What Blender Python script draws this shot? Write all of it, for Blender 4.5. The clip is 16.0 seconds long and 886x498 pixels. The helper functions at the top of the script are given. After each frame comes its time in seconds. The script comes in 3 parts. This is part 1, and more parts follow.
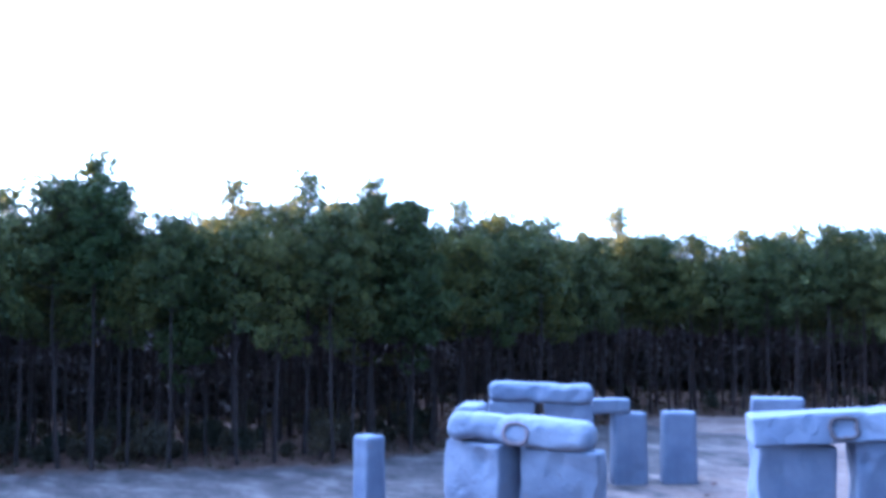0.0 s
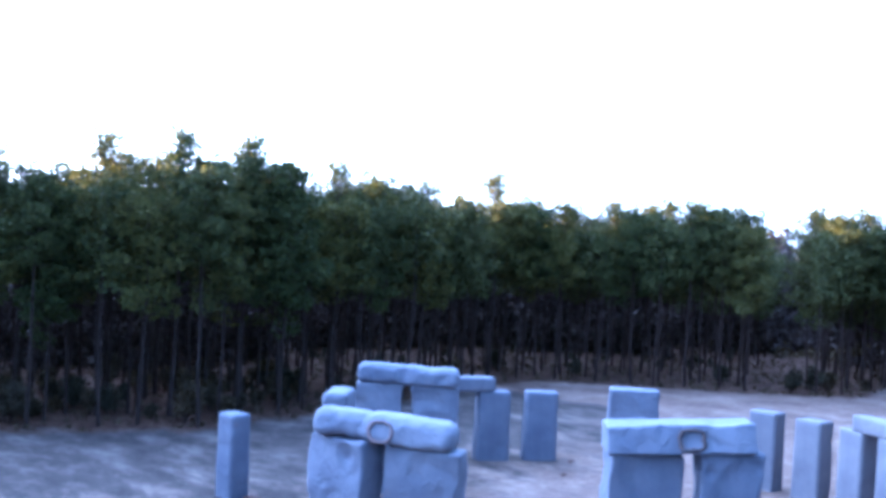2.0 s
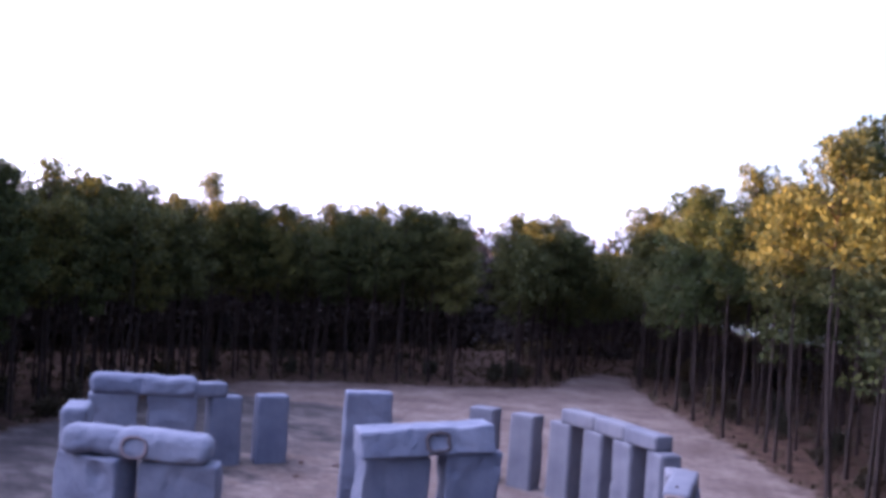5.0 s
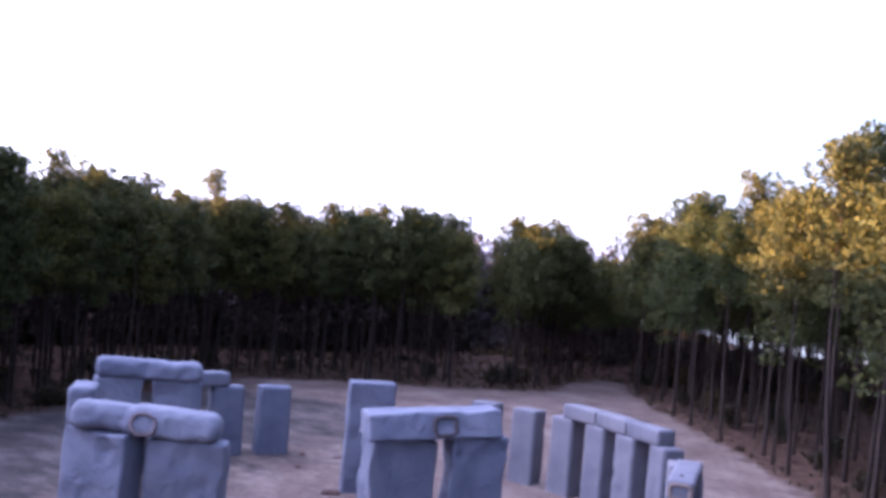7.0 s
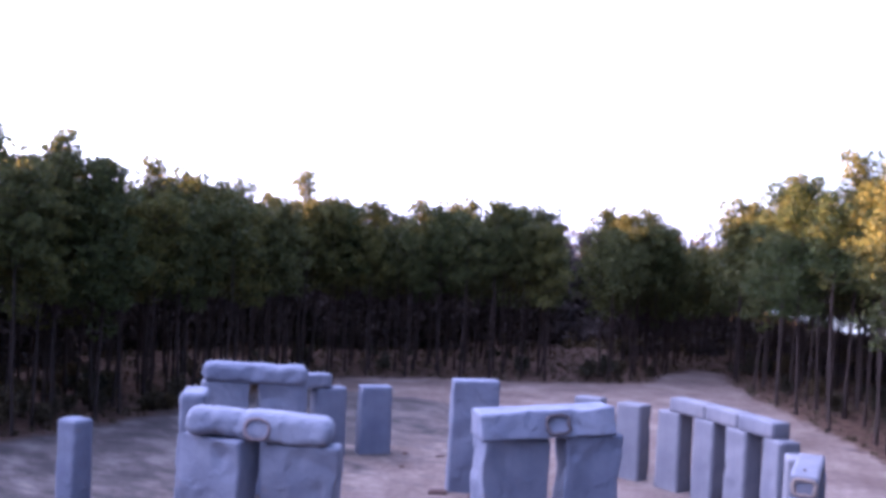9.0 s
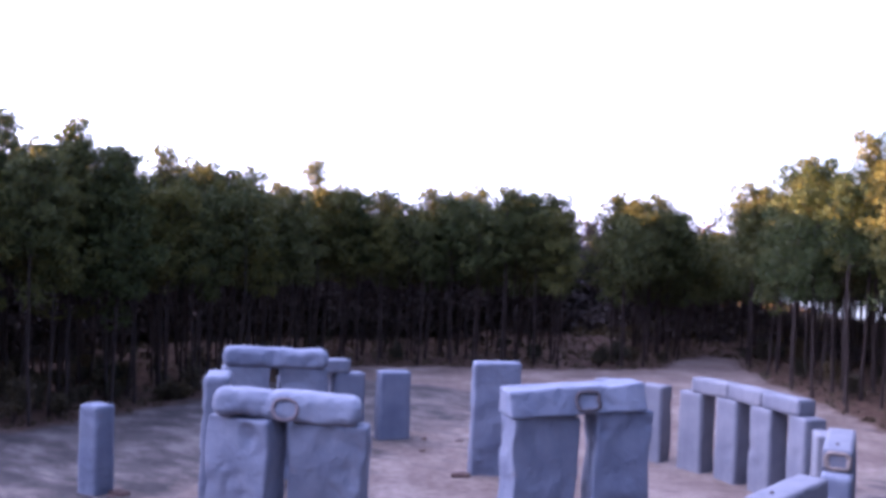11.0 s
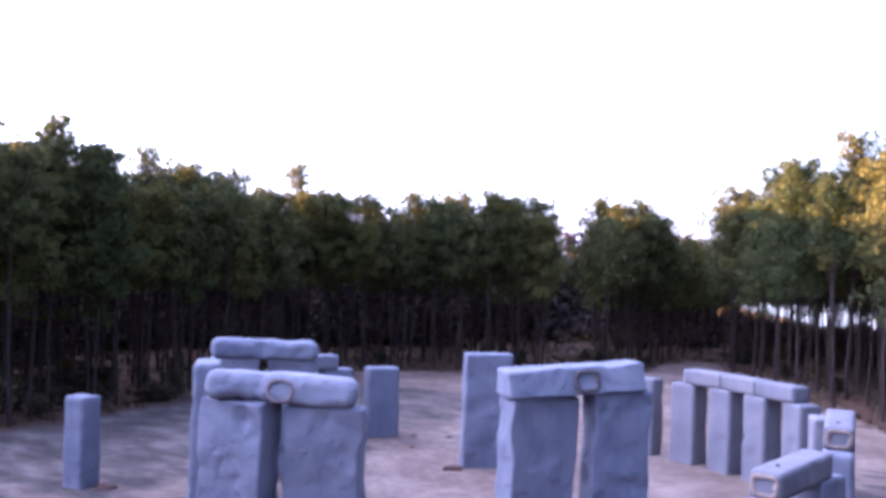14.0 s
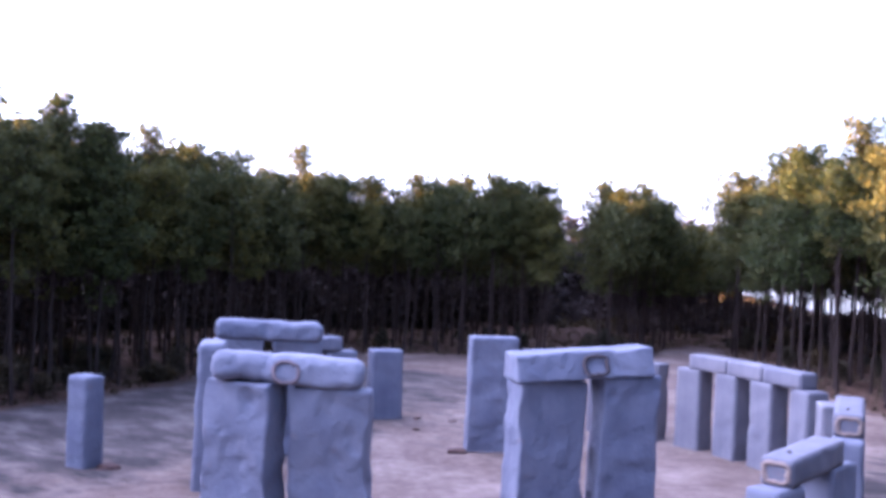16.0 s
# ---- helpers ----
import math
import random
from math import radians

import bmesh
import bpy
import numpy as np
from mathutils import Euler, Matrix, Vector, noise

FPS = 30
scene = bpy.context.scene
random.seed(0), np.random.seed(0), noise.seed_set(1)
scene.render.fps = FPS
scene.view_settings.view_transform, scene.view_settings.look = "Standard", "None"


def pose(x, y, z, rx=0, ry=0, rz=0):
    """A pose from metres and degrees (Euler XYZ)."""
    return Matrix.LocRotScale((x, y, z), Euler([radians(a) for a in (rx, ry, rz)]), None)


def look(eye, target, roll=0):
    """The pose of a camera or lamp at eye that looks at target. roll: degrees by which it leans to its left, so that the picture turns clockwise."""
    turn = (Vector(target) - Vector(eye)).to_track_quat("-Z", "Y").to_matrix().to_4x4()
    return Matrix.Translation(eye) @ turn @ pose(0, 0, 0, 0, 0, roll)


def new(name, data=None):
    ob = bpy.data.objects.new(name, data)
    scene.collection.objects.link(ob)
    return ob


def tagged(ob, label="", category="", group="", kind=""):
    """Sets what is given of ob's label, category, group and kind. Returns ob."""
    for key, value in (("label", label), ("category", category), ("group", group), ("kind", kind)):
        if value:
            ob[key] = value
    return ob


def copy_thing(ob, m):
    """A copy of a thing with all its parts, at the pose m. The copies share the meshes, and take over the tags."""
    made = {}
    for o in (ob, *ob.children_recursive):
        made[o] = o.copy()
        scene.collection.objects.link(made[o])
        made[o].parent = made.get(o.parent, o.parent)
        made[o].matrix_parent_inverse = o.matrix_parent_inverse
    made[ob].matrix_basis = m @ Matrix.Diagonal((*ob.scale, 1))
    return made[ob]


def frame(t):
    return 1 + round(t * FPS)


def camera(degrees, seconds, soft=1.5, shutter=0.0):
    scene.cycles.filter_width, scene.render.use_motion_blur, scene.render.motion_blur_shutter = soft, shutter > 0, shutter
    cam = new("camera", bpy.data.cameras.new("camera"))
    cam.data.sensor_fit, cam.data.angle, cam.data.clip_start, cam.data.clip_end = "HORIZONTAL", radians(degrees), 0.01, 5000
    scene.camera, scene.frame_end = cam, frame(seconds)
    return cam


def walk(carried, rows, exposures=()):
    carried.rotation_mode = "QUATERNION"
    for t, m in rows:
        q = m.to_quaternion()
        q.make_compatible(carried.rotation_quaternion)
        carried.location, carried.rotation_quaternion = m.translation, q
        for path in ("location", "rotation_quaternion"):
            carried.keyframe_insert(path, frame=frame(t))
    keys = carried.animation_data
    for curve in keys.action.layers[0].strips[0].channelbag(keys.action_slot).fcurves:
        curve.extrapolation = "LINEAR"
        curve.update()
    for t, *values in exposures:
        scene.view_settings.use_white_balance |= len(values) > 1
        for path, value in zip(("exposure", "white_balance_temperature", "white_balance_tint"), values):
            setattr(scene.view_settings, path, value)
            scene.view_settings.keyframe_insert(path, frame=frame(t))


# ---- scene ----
cam = camera(46.0, 16.0, soft=3.9, shutter=0.4)
PATH = [
    (0, (35.551, -33.490, 10.363), (26.949, -28.409, 10.807), 0.04),
    (0.5, (35.801, -33.335, 11.216), (27.343, -28.001, 11.286), 0.69),
    (1, (35.634, -33.304, 11.981), (27.542, -27.430, 11.938), 1.15),
    (1.5, (35.589, -33.350, 12.557), (27.589, -27.356, 12.265), 3.47),
    (2, (35.711, -33.495, 12.703), (27.759, -27.435, 12.547), 3.00),
    (2.5, (35.751, -33.695, 12.842), (27.831, -27.595, 12.605), 4.60),
    (3, (35.895, -33.991, 12.965), (27.938, -27.933, 12.915), 2.69),
    (3.5, (35.837, -34.364, 13.068), (27.883, -28.305, 12.947), 2.34),
    (4, (35.327, -35.101, 13.158), (28.301, -27.986, 13.063), 2.92),
    (4.5, (35.038, -35.627, 13.336), (28.959, -27.687, 13.276), 2.29),
    (5, (35.012, -36.118, 13.421), (29.148, -28.018, 13.354), 3.72),
    (7.3, (34.590, -36.715, 12.306), (28.758, -28.592, 12.359), 4.85),
    (7.5, (34.281, -36.771, 12.300), (28.499, -28.612, 12.261), 4.25),
    (8, (33.994, -36.701, 12.407), (27.663, -28.964, 12.147), 4.89),
    (8.5, (33.854, -36.726, 12.460), (27.397, -29.090, 12.362), 3.30),
    (10.8, (32.891, -37.158, 11.955), (26.483, -29.480, 11.915), 2.34),
    (11, (32.772, -37.117, 11.747), (26.338, -29.463, 11.638), 2.10),
    (11.5, (32.600, -37.181, 11.196), (26.138, -29.549, 11.166), 2.65),
    (12, (32.385, -37.236, 10.777), (26.029, -29.515, 10.773), 1.99),
    (12.5, (32.144, -37.163, 10.495), (25.864, -29.382, 10.368), 1.70),
    (13, (32.039, -37.199, 10.482), (25.798, -29.386, 10.430), 2.10),
    (13.5, (31.966, -37.178, 10.421), (25.704, -29.381, 10.386), 2.25),
    (14, (31.905, -37.168, 10.276), (25.648, -29.368, 10.362), 1.79),
    (14.5, (31.738, -37.117, 10.234), (25.503, -29.299, 10.178), 2.12),
    (15, (31.635, -37.134, 10.261), (25.402, -29.314, 10.295), 1.38),
    (15.5, (31.549, -37.066, 10.190), (25.307, -29.254, 10.146), 1.66),
    (16, (31.413, -37.068, 10.213), (25.164, -29.262, 10.139), 2.34),
]
# seconds, stops, kelvin, tint
EXPOSURES = [(0.0, 4.8, 3970, 13), (0.5, 4.5, 3970, 13), (1.0, 4.6, 3970, 13), (2.5, 4.6, 4020, 13), (3.0, 4.5, 4070, 14), (3.5, 4.2, 4170, 15), (4.0, 4.25, 4420, 21), (4.5, 3.9, 4820, 30), (5.0, 3.6, 5070, 36), (7.5, 3.85, 5020, 37), (8.5, 4.1, 4970, 38), (11.0, 4.0, 4970, 38), (12.0, 4.05, 4970, 38), (12.5, 4.2, 4970, 38), (16.0, 4.23, 4970, 38)]
walk(cam, [(t, look(eye, target, roll)) for t, eye, target, roll in PATH], EXPOSURES)

# ---- light ----
SUN_AZ, SUN_EL = radians(-105), radians(2.7)   # from +y clockwise; low sun behind the western pines
world = bpy.data.worlds.new("evening_sky")
scene.world = world
world.use_nodes = True
wn = world.node_tree
sky = wn.nodes.new("ShaderNodeTexSky")
sky.sky_type = "NISHITA"
sky.sun_disc = False
sky.sun_elevation, sky.sun_rotation = SUN_EL, SUN_AZ
sky.air_density, sky.dust_density, sky.ozone_density = 1.0, 1.0, 1.5
wn.nodes["Background"].inputs["Strength"].default_value = 0.05
veil = wn.nodes.new("ShaderNodeMix")          # pale veil added over the whole sky to whiten and shape its light
veil.data_type = "RGBA"
veil.inputs["Factor"].default_value = 0.3
height = wn.nodes.new("ShaderNodeVectorMath")
height.operation = "DOT_PRODUCT"
height.inputs[1].default_value = (-0.86, -0.23, 0.455)
wn.links.new(wn.nodes.new("ShaderNodeTexCoord").outputs["Generated"], height.inputs[0])
veil_tone = wn.nodes.new("ShaderNodeValToRGB")      # brightest towards the hidden sun, dimmed in the unseen east to darken stone fronts
east, north, half = [veil_tone.color_ramp.elements.new(k) for k in (0.4, 0.5, 0.75)]
for stop, place, tone in ((veil_tone.color_ramp.elements[0], 0.0, (0.4, 0.44, 0.52, 1)), (east, 0.4, (1.4, 1.5, 1.75, 1)), (north, 0.5, (3.3, 3.5, 3.9, 1)), (half, 0.75, (10.2, 10.9, 12.6, 1)), (veil_tone.color_ramp.elements[4], 1.0, (38.0, 36.0, 34.0, 1))):
    stop.position, stop.color = place, tone
around = wn.nodes.new("ShaderNodeMath")
around.operation = "MULTIPLY_ADD"
around.inputs[1].default_value = around.inputs[2].default_value = 0.5
wn.links.new(height.outputs["Value"], around.inputs[0])
wn.links.new(around.outputs[0], veil_tone.inputs["Fac"])
wn.links.new(veil_tone.outputs["Color"], veil.inputs["B"])
wn.links.new(sky.outputs["Color"], veil.inputs["A"])
wn.links.new(veil.outputs["Result"], wn.nodes["Background"].inputs["Color"])
sun_data = bpy.data.lights.new("sun", "SUN")
sun_data.energy, sun_data.angle, sun_data.color = 5.0, radians(0.6), (1.0, 0.53, 0.1)
sun = new("sun", sun_data)
sun_dir = Vector((math.sin(SUN_AZ) * math.cos(SUN_EL), math.cos(SUN_AZ) * math.cos(SUN_EL), math.sin(SUN_EL)))
sun.matrix_world = look((0, 0, 60) , Vector((0, 0, 60)) - sun_dir)


# ---- materials ----
def material(name, rough=0.8, spec=0.3):
    m = bpy.data.materials.new(name)
    m.use_nodes = True
    b = m.node_tree.nodes["Principled BSDF"]
    b.inputs["Roughness"].default_value = rough
    b.inputs["Specular IOR Level"].default_value = spec
    return m, m.node_tree, b


def node(nt, kind, **values):
    n = nt.nodes.new(kind)
    for key, v in values.items():
        n.inputs[key].default_value = v
    return n


def noise_tex(nt, vec, scale, detail=5, rough=0.6):
    n = node(nt, "ShaderNodeTexNoise", Scale=scale, Detail=detail, Roughness=rough)
    nt.links.new(vec, n.inputs["Vector"])
    return n.outputs["Fac"]


def ramp(nt, fac, stops):
    r = nt.nodes.new("ShaderNodeValToRGB")
    while len(r.color_ramp.elements) < len(stops):
        r.color_ramp.elements.new(0.5)
    for e, (p, c) in zip(r.color_ramp.elements, stops):
        e.position, e.color = p, (*c, 1)
    nt.links.new(fac, r.inputs["Fac"])
    return r.outputs["Color"]


def mix(nt, fac, a, b, mode="MIX"):
    n = nt.nodes.new("ShaderNodeMix")
    n.data_type, n.blend_type = "RGBA", mode
    for sock, v in ((n.inputs["Factor"], fac), (n.inputs["A"], a), (n.inputs["B"], b)):
        if hasattr(v, "is_linked"):
            nt.links.new(v, sock)
        else:
            sock.default_value = v if isinstance(v, float) else (*v, 1)
    return n.outputs["Result"]


def bump(nt, bsdf, height, strength, distance):
    n = node(nt, "ShaderNodeBump", Strength=strength, Distance=distance)
    nt.links.new(height, n.inputs["Height"])
    nt.links.new(n.outputs["Normal"], bsdf.inputs["Normal"])


def coords(nt, kind="Object"):
    return nt.nodes.new("ShaderNodeTexCoord").outputs[kind]


def stone_material(name, ledge, tones=((0.124, 0.131, 0.177), (0.151, 0.158, 0.204), (0.186, 0.191, 0.236))):
    """Blue-grey paint on hewn stone; ledge is the depth of its chipped layers."""
    m, nt, b = material(name, 0.8, 0.2)
    v = coords(nt)
    base = ramp(nt, noise_tex(nt, v, 0.7, 4, 0.55), list(zip((0.3, 0.5, 0.72), tones)))
    fine = ramp(nt, noise_tex(nt, v, 14, 3), [(0.3, (0.92, 0.92, 0.92)), (0.7, (1.05, 1.05, 1.05))])
    col = mix(nt, 0.6, base, fine, "MULTIPLY")
    streak = node(nt, "ShaderNodeMapping", Scale=(2.6, 2.6, 0.22))     # rain streaks down the faces
    nt.links.new(v, streak.inputs["Vector"])
    st = ramp(nt, noise_tex(nt, streak.outputs["Vector"], 1.0, 3), [(0.4, (0.84, 0.85, 0.88)), (0.6, (1, 1, 1))])
    col = mix(nt, 0.35, col, st, "MULTIPLY")
    stain = ramp(nt, noise_tex(nt, v, 1.5, 2), [(0.66, (1, 1, 1)), (0.74, (1.12, 0.98, 0.9))])   # faint rusty smears
    col = mix(nt, 0.7, col, stain, "MULTIPLY")
    info = nt.nodes.new("ShaderNodeObjectInfo")
    tint = ramp(nt, info.outputs["Random"], [(0, (0.9, 0.91, 0.94)), (1, (1.08, 1.06, 1.03))])
    nt.links.new(mix(nt, 1.0, col, tint, "MULTIPLY"), b.inputs["Base Color"])
    layer = mix(nt, 1.0, ramp(nt, noise_tex(nt, v, 1.1, 3, 0.5), [(0.44, (0, 0, 0)), (0.54, (0.55, 0.55, 0.55))]),
                ramp(nt, noise_tex(nt, v, 2.3, 2, 0.5), [(0.55, (0, 0, 0)), (0.64, (0.4, 0.4, 0.4))]), "ADD")
    bump(nt, b, mix(nt, 0.12, layer, noise_tex(nt, v, 6, 4, 0.5)), 0.8, ledge)
    return m


def plain_material(name, c1, c2, scale, rough=0.85, bump_scale=None, bump_d=0.02):
    m, nt, b = material(name, rough)
    v = coords(nt)
    nt.links.new(ramp(nt, noise_tex(nt, v, scale, 5), [(0.3, c1), (0.7, c2)]), b.inputs["Base Color"])
    if bump_scale:
        bump(nt, b, noise_tex(nt, v, bump_scale, 6), 0.6, bump_d)
    return m


def foliage_material(name, dark, light):
    m, nt, b = material(name, 0.7, 0.1)
    geo = nt.nodes.new("ShaderNodeNewGeometry")
    info = nt.nodes.new("ShaderNodeObjectInfo")
    col = ramp(nt, geo.outputs["Random Per Island"], [(0, dark), (1, light)])
    tree = ramp(nt, info.outputs["Random"], [(0, (0.6, 0.74, 0.74)), (0.5, (1, 1, 1)), (1, (1.35, 1.22, 0.95))])
    col = mix(nt, 1.0, col, tree, "MULTIPLY")
    nt.links.new(col, b.inputs["Base Color"])
    tr = nt.nodes.new("ShaderNodeBsdfTranslucent")
    nt.links.new(col, tr.inputs["Color"])
    add = nt.nodes.new("ShaderNodeMixShader")
    add.inputs[0].default_value = 0.16
    nt.links.new(b.outputs[0], add.inputs[1])
    nt.links.new(tr.outputs[0], add.inputs[2])
    nt.links.new(add.outputs[0], nt.nodes["Material Output"].inputs["Surface"])
    return m


def ground_material():
    m, nt, b = material("sand_and_pine_litter", 0.95, 0.1)
    v = coords(nt)
    sand = ramp(nt, noise_tex(nt, v, 0.22, 7, 0.65), [(0.34, (0.128, 0.093, 0.079)), (0.5, (0.18, 0.136, 0.118)), (0.66, (0.25, 0.198, 0.174))])
    sand = mix(nt, 0.8, sand, ramp(nt, noise_tex(nt, v, 1.7, 6, 0.7), [(0.32, (0.68, 0.63, 0.6)), (0.62, (1.1, 1.1, 1.1))]), "MULTIPLY")
    ruts = node(nt, "ShaderNodeMapping", Scale=(0.27, 0.5, 1.0), Rotation=(0, 0, 0.5))      # old wheel ruts in the dirt
    nt.links.new(v, ruts.inputs["Vector"])
    worn = noise_tex(nt, ruts.outputs["Vector"], 1.0, 6, 0.65)
    dirt_and_vignette = ramp(nt, worn, [(0.34, (0.05, 0.043, 0.043)), (0.5, (0.084, 0.071, 0.068)), (0.66, (0.165, 0.14, 0.13))])
    # grey dirt mask that also carries lens vignetting, put into the ground colour
    far = nt.nodes.new("ShaderNodeAttribute")
    far.attribute_name = "dirt_and_vignette"
    blend = nt.nodes.new("ShaderNodeMath")
    blend.operation = "MULTIPLY_ADD"
    nt.links.new(worn, blend.inputs[0])
    blend.inputs[1].default_value = -1.3
    nt.links.new(far.outputs["Fac"], blend.inputs[2])
    sand = mix(nt, ramp(nt, blend.outputs[0], [(0.0, (0, 0, 0)), (0.3, (1, 1, 1))]), sand, dirt_and_vignette)
    litter = ramp(nt, noise_tex(nt, v, 0.9, 7, 0.7), [(0.3, (0.042, 0.025, 0.018)), (0.5, (0.079, 0.047, 0.033)), (0.72, (0.13, 0.081, 0.057))])
    at = nt.nodes.new("ShaderNodeAttribute")
    at.attribute_name = "sand"
    add = nt.nodes.new("ShaderNodeMath")
    add.operation = "MULTIPLY_ADD"
    nt.links.new(noise_tex(nt, v, 0.45, 6, 0.7), add.inputs[0])
    add.inputs[1].default_value = 0.9
    nt.links.new(at.outputs["Fac"], add.inputs[2])
    f = ramp(nt, add.outputs[0], [(0.82, (0, 0, 0)), (1.06, (1, 1, 1))])
    nt.links.new(mix(nt, f, litter, sand), b.inputs["Base Color"])
    bump(nt, b, noise_tex(nt, v, 2.2, 9, 0.7), 0.9, 0.25)
    return m


STONE = stone_material("painted_grey_stone", 0.012)
ROUGH_STONE = stone_material("painted_hewn_stone", 0.06)
# same stone with warmer light and lens vignetting put into its colour
RING_STONE = stone_material("warm_lit_grey_stone", 0.015, ((0.129, 0.127, 0.152), (0.156, 0.152, 0.176), (0.189, 0.181, 0.203)))
RING_DARK = plain_material("brown_seam_filler", (0.05, 0.041, 0.047), (0.1, 0.077, 0.078), 5, 0.9, 20)
RING = plain_material("tan_seam_filler", (0.18, 0.137, 0.117), (0.29, 0.22, 0.185), 4, 0.9, 20)
FAINT_RING = plain_material("worn_seam_filler", (0.132, 0.104, 0.116), (0.178, 0.135, 0.136), 3, 0.9, 20)
BARK = plain_material("pine_bark", (0.017, 0.012, 0.011), (0.048, 0.031, 0.025), 3.0, 0.95, 12, 0.03)
NEEDLES = foliage_material("pine_needles", (0.04, 0.049, 0.021), (0.098, 0.096, 0.029))
BRUSH = foliage_material("dry_brush", (0.085, 0.053, 0.035), (0.17, 0.107, 0.068))
UNDERSTORY = foliage_material("understory_leaves", (0.036, 0.029, 0.028), (0.085, 0.064, 0.056))
SHRUB = foliage_material("green_shrub_leaves", (0.036, 0.03, 0.021), (0.086, 0.067, 0.043))
EARTH = plain_material("red_brown_earth", (0.05, 0.03, 0.026), (0.11, 0.065, 0.055), 6, 0.95, 18, 0.03)
GROUND = ground_material()


def mesh_object(name, bm, mat, parent=None, label=""):
    me = bpy.data.meshes.new(name)
    bm.to_mesh(me)
    bm.free()
    me.materials.append(mat)
    ob = new(name, me)
    if parent:
        ob.parent = parent
    if label:
        ob["label"] = label
    return ob


def smooth(ob):
    for p in ob.data.polygons:
        p.use_smooth = True
    return ob


# ---- ground ----
# edge of the sandy clearing, anticlockwise round it
# its unseen south and east ends are set so trees cut low sky
EDGE = [(-48, -56), (-30, -26), (-25.5, -14), (-22.8, -6.5), (-24, 0), (-26, 7.5), (-29, 17), (-32.5, 28.5), (-28, 36), (-21, 43), (-14.8, 51.5),
        (-16.5, 59), (-17.5, 66.5), (-14, 67.5), (-11.5, 62), (-4.5, 52.5), (4.5, 42), (16, 28), (28, 13.5), (42, -6), (53, -30), (55, -56)]


def edge_place(x, y):
    """Metres inside (positive) or outside (negative) of the clearing, and how far along its edge."""
    inside, best, along = False, 1e9, 0.0
    for n, ((ax, ay), (bx, by)) in enumerate(zip(EDGE, EDGE[1:] + EDGE[:1])):
        dx, dy = bx - ax, by - ay
        k = max(0.0, min(1.0, ((x - ax) * dx + (y - ay) * dy) / (dx * dx + dy * dy)))
        far = math.hypot(x - ax - k * dx, y - ay - k * dy)
        if far < best:
            best, along = far, n + k
        if (ay > y) != (by > y) and x < ax + (y - ay) / (by - ay) * dx:
            inside = not inside
    return (best if inside else -best), along


def edge_distance(x, y):
    return edge_place(x, y)[0]


# height of the woods' skyline along the clearing's edge
SKYLINE = [(0, 17), (1.2, 16.2), (1.4, 18), (1.55, 17.2), (1.7, 14.1), (1.85, 15.8), (2.3, 16.4), (2.6, 15.9), (3.2, 16.6), (4.1, 16.7), (4.6, 16.6), (4.9, 15.6), (5.3, 16.3),
           (6.1, 16.8), (6.4, 15.2), (7, 15.6), (7.7, 15.7), (8, 14.8), (8.2, 16.3), (8.5, 16.3), (8.9, 16), (9.2, 15.5), (9.36, 14.6), (9.42, 11), (9.5, 11), (9.56, 15.5),
           (9.7, 16.3), (9.85, 15.3), (11, 16.4), (11.9, 15.6), (12, 14), (12.3, 14.3), (12.8, 15.8), (13.1, 17.6), (14.4, 18.3), (15.2, 19), (15.6, 19.4), (16, 17.9), (16.4, 18.6),
           (16.7, 20), (17, 21.6), (17.3, 21.4), (18.5, 22), (19.5, 21), (20.5, 18), (22, 17)]


def skyline(along):
    return float(np.interp(along, [a for a, _ in SKYLINE], [h for _, h in SKYLINE]))


def ground_height(x, y):
    e = edge_distance(x, y)
    z = 0.05 * noise.noise((x * 0.5, y * 0.5, 0)) + 0.07 * noise.noise((x * 0.13, y * 0.13, 3))
    if e < 0:
        z += min(0.5, -e * 0.06) * (0.6 + 0.5 * noise.noise((x * 0.2, y * 0.2, 7)))
    return z - 0.03


def build_ground():
    xs = [-2500, -900, -400, -220, -140] + [-100 + 1.25 * i for i in range(161)] + [140, 220, 400, 900, 2500]
    ys = [-2500, -900, -400, -200, -110] + [-72 + 1.25 * i for i in range(161)] + [170, 240, 400, 900, 2500]
    verts, sand, dirt_and_vignette = [], [], []
    for y in ys:
        for x in xs:
            near = abs(x) <= 101 and -73 <= y <= 130
            verts.append((x, y, ground_height(x, y) if near else 0.2))
            e, along = edge_place(x, y)
            sand.append(max(0.0, min(1.0, 0.5 + e / (9.0 if along < 6 else 6.0))))
            # dirt in the west; lens vignetting painted in on west and east sides
            west = max(0.0, min(1.25, 1.5 - e / 25.0)) if along < 6.5 and e > -4 else max(0.0, 0.7 - abs(e) / 6.0)
            dirt_and_vignette.append(max(west, 0.95 * max(0.0, min(1.0, (x - 9) / 9)) * max(0.0, min(1.0, (30 - y) / 10))))
    nx = len(xs)
    faces = [(j * nx + i, j * nx + i + 1, (j + 1) * nx + i + 1, (j + 1) * nx + i) for j in range(len(ys) - 1) for i in range(nx - 1)]
    me = bpy.data.meshes.new("ground")
    me.from_pydata(verts, [], faces)
    me.attributes.new("sand", "FLOAT", "POINT").data.foreach_set("value", sand)
    me.attributes.new("dirt_and_vignette", "FLOAT", "POINT").data.foreach_set("value", dirt_and_vignette)
    me.materials.append(GROUND)
    ob = smooth(new("ground", me))
    return tagged(ob, "pale rutted sand clearing passing into brown pine litter", "ground", kind="structure")


build_ground()


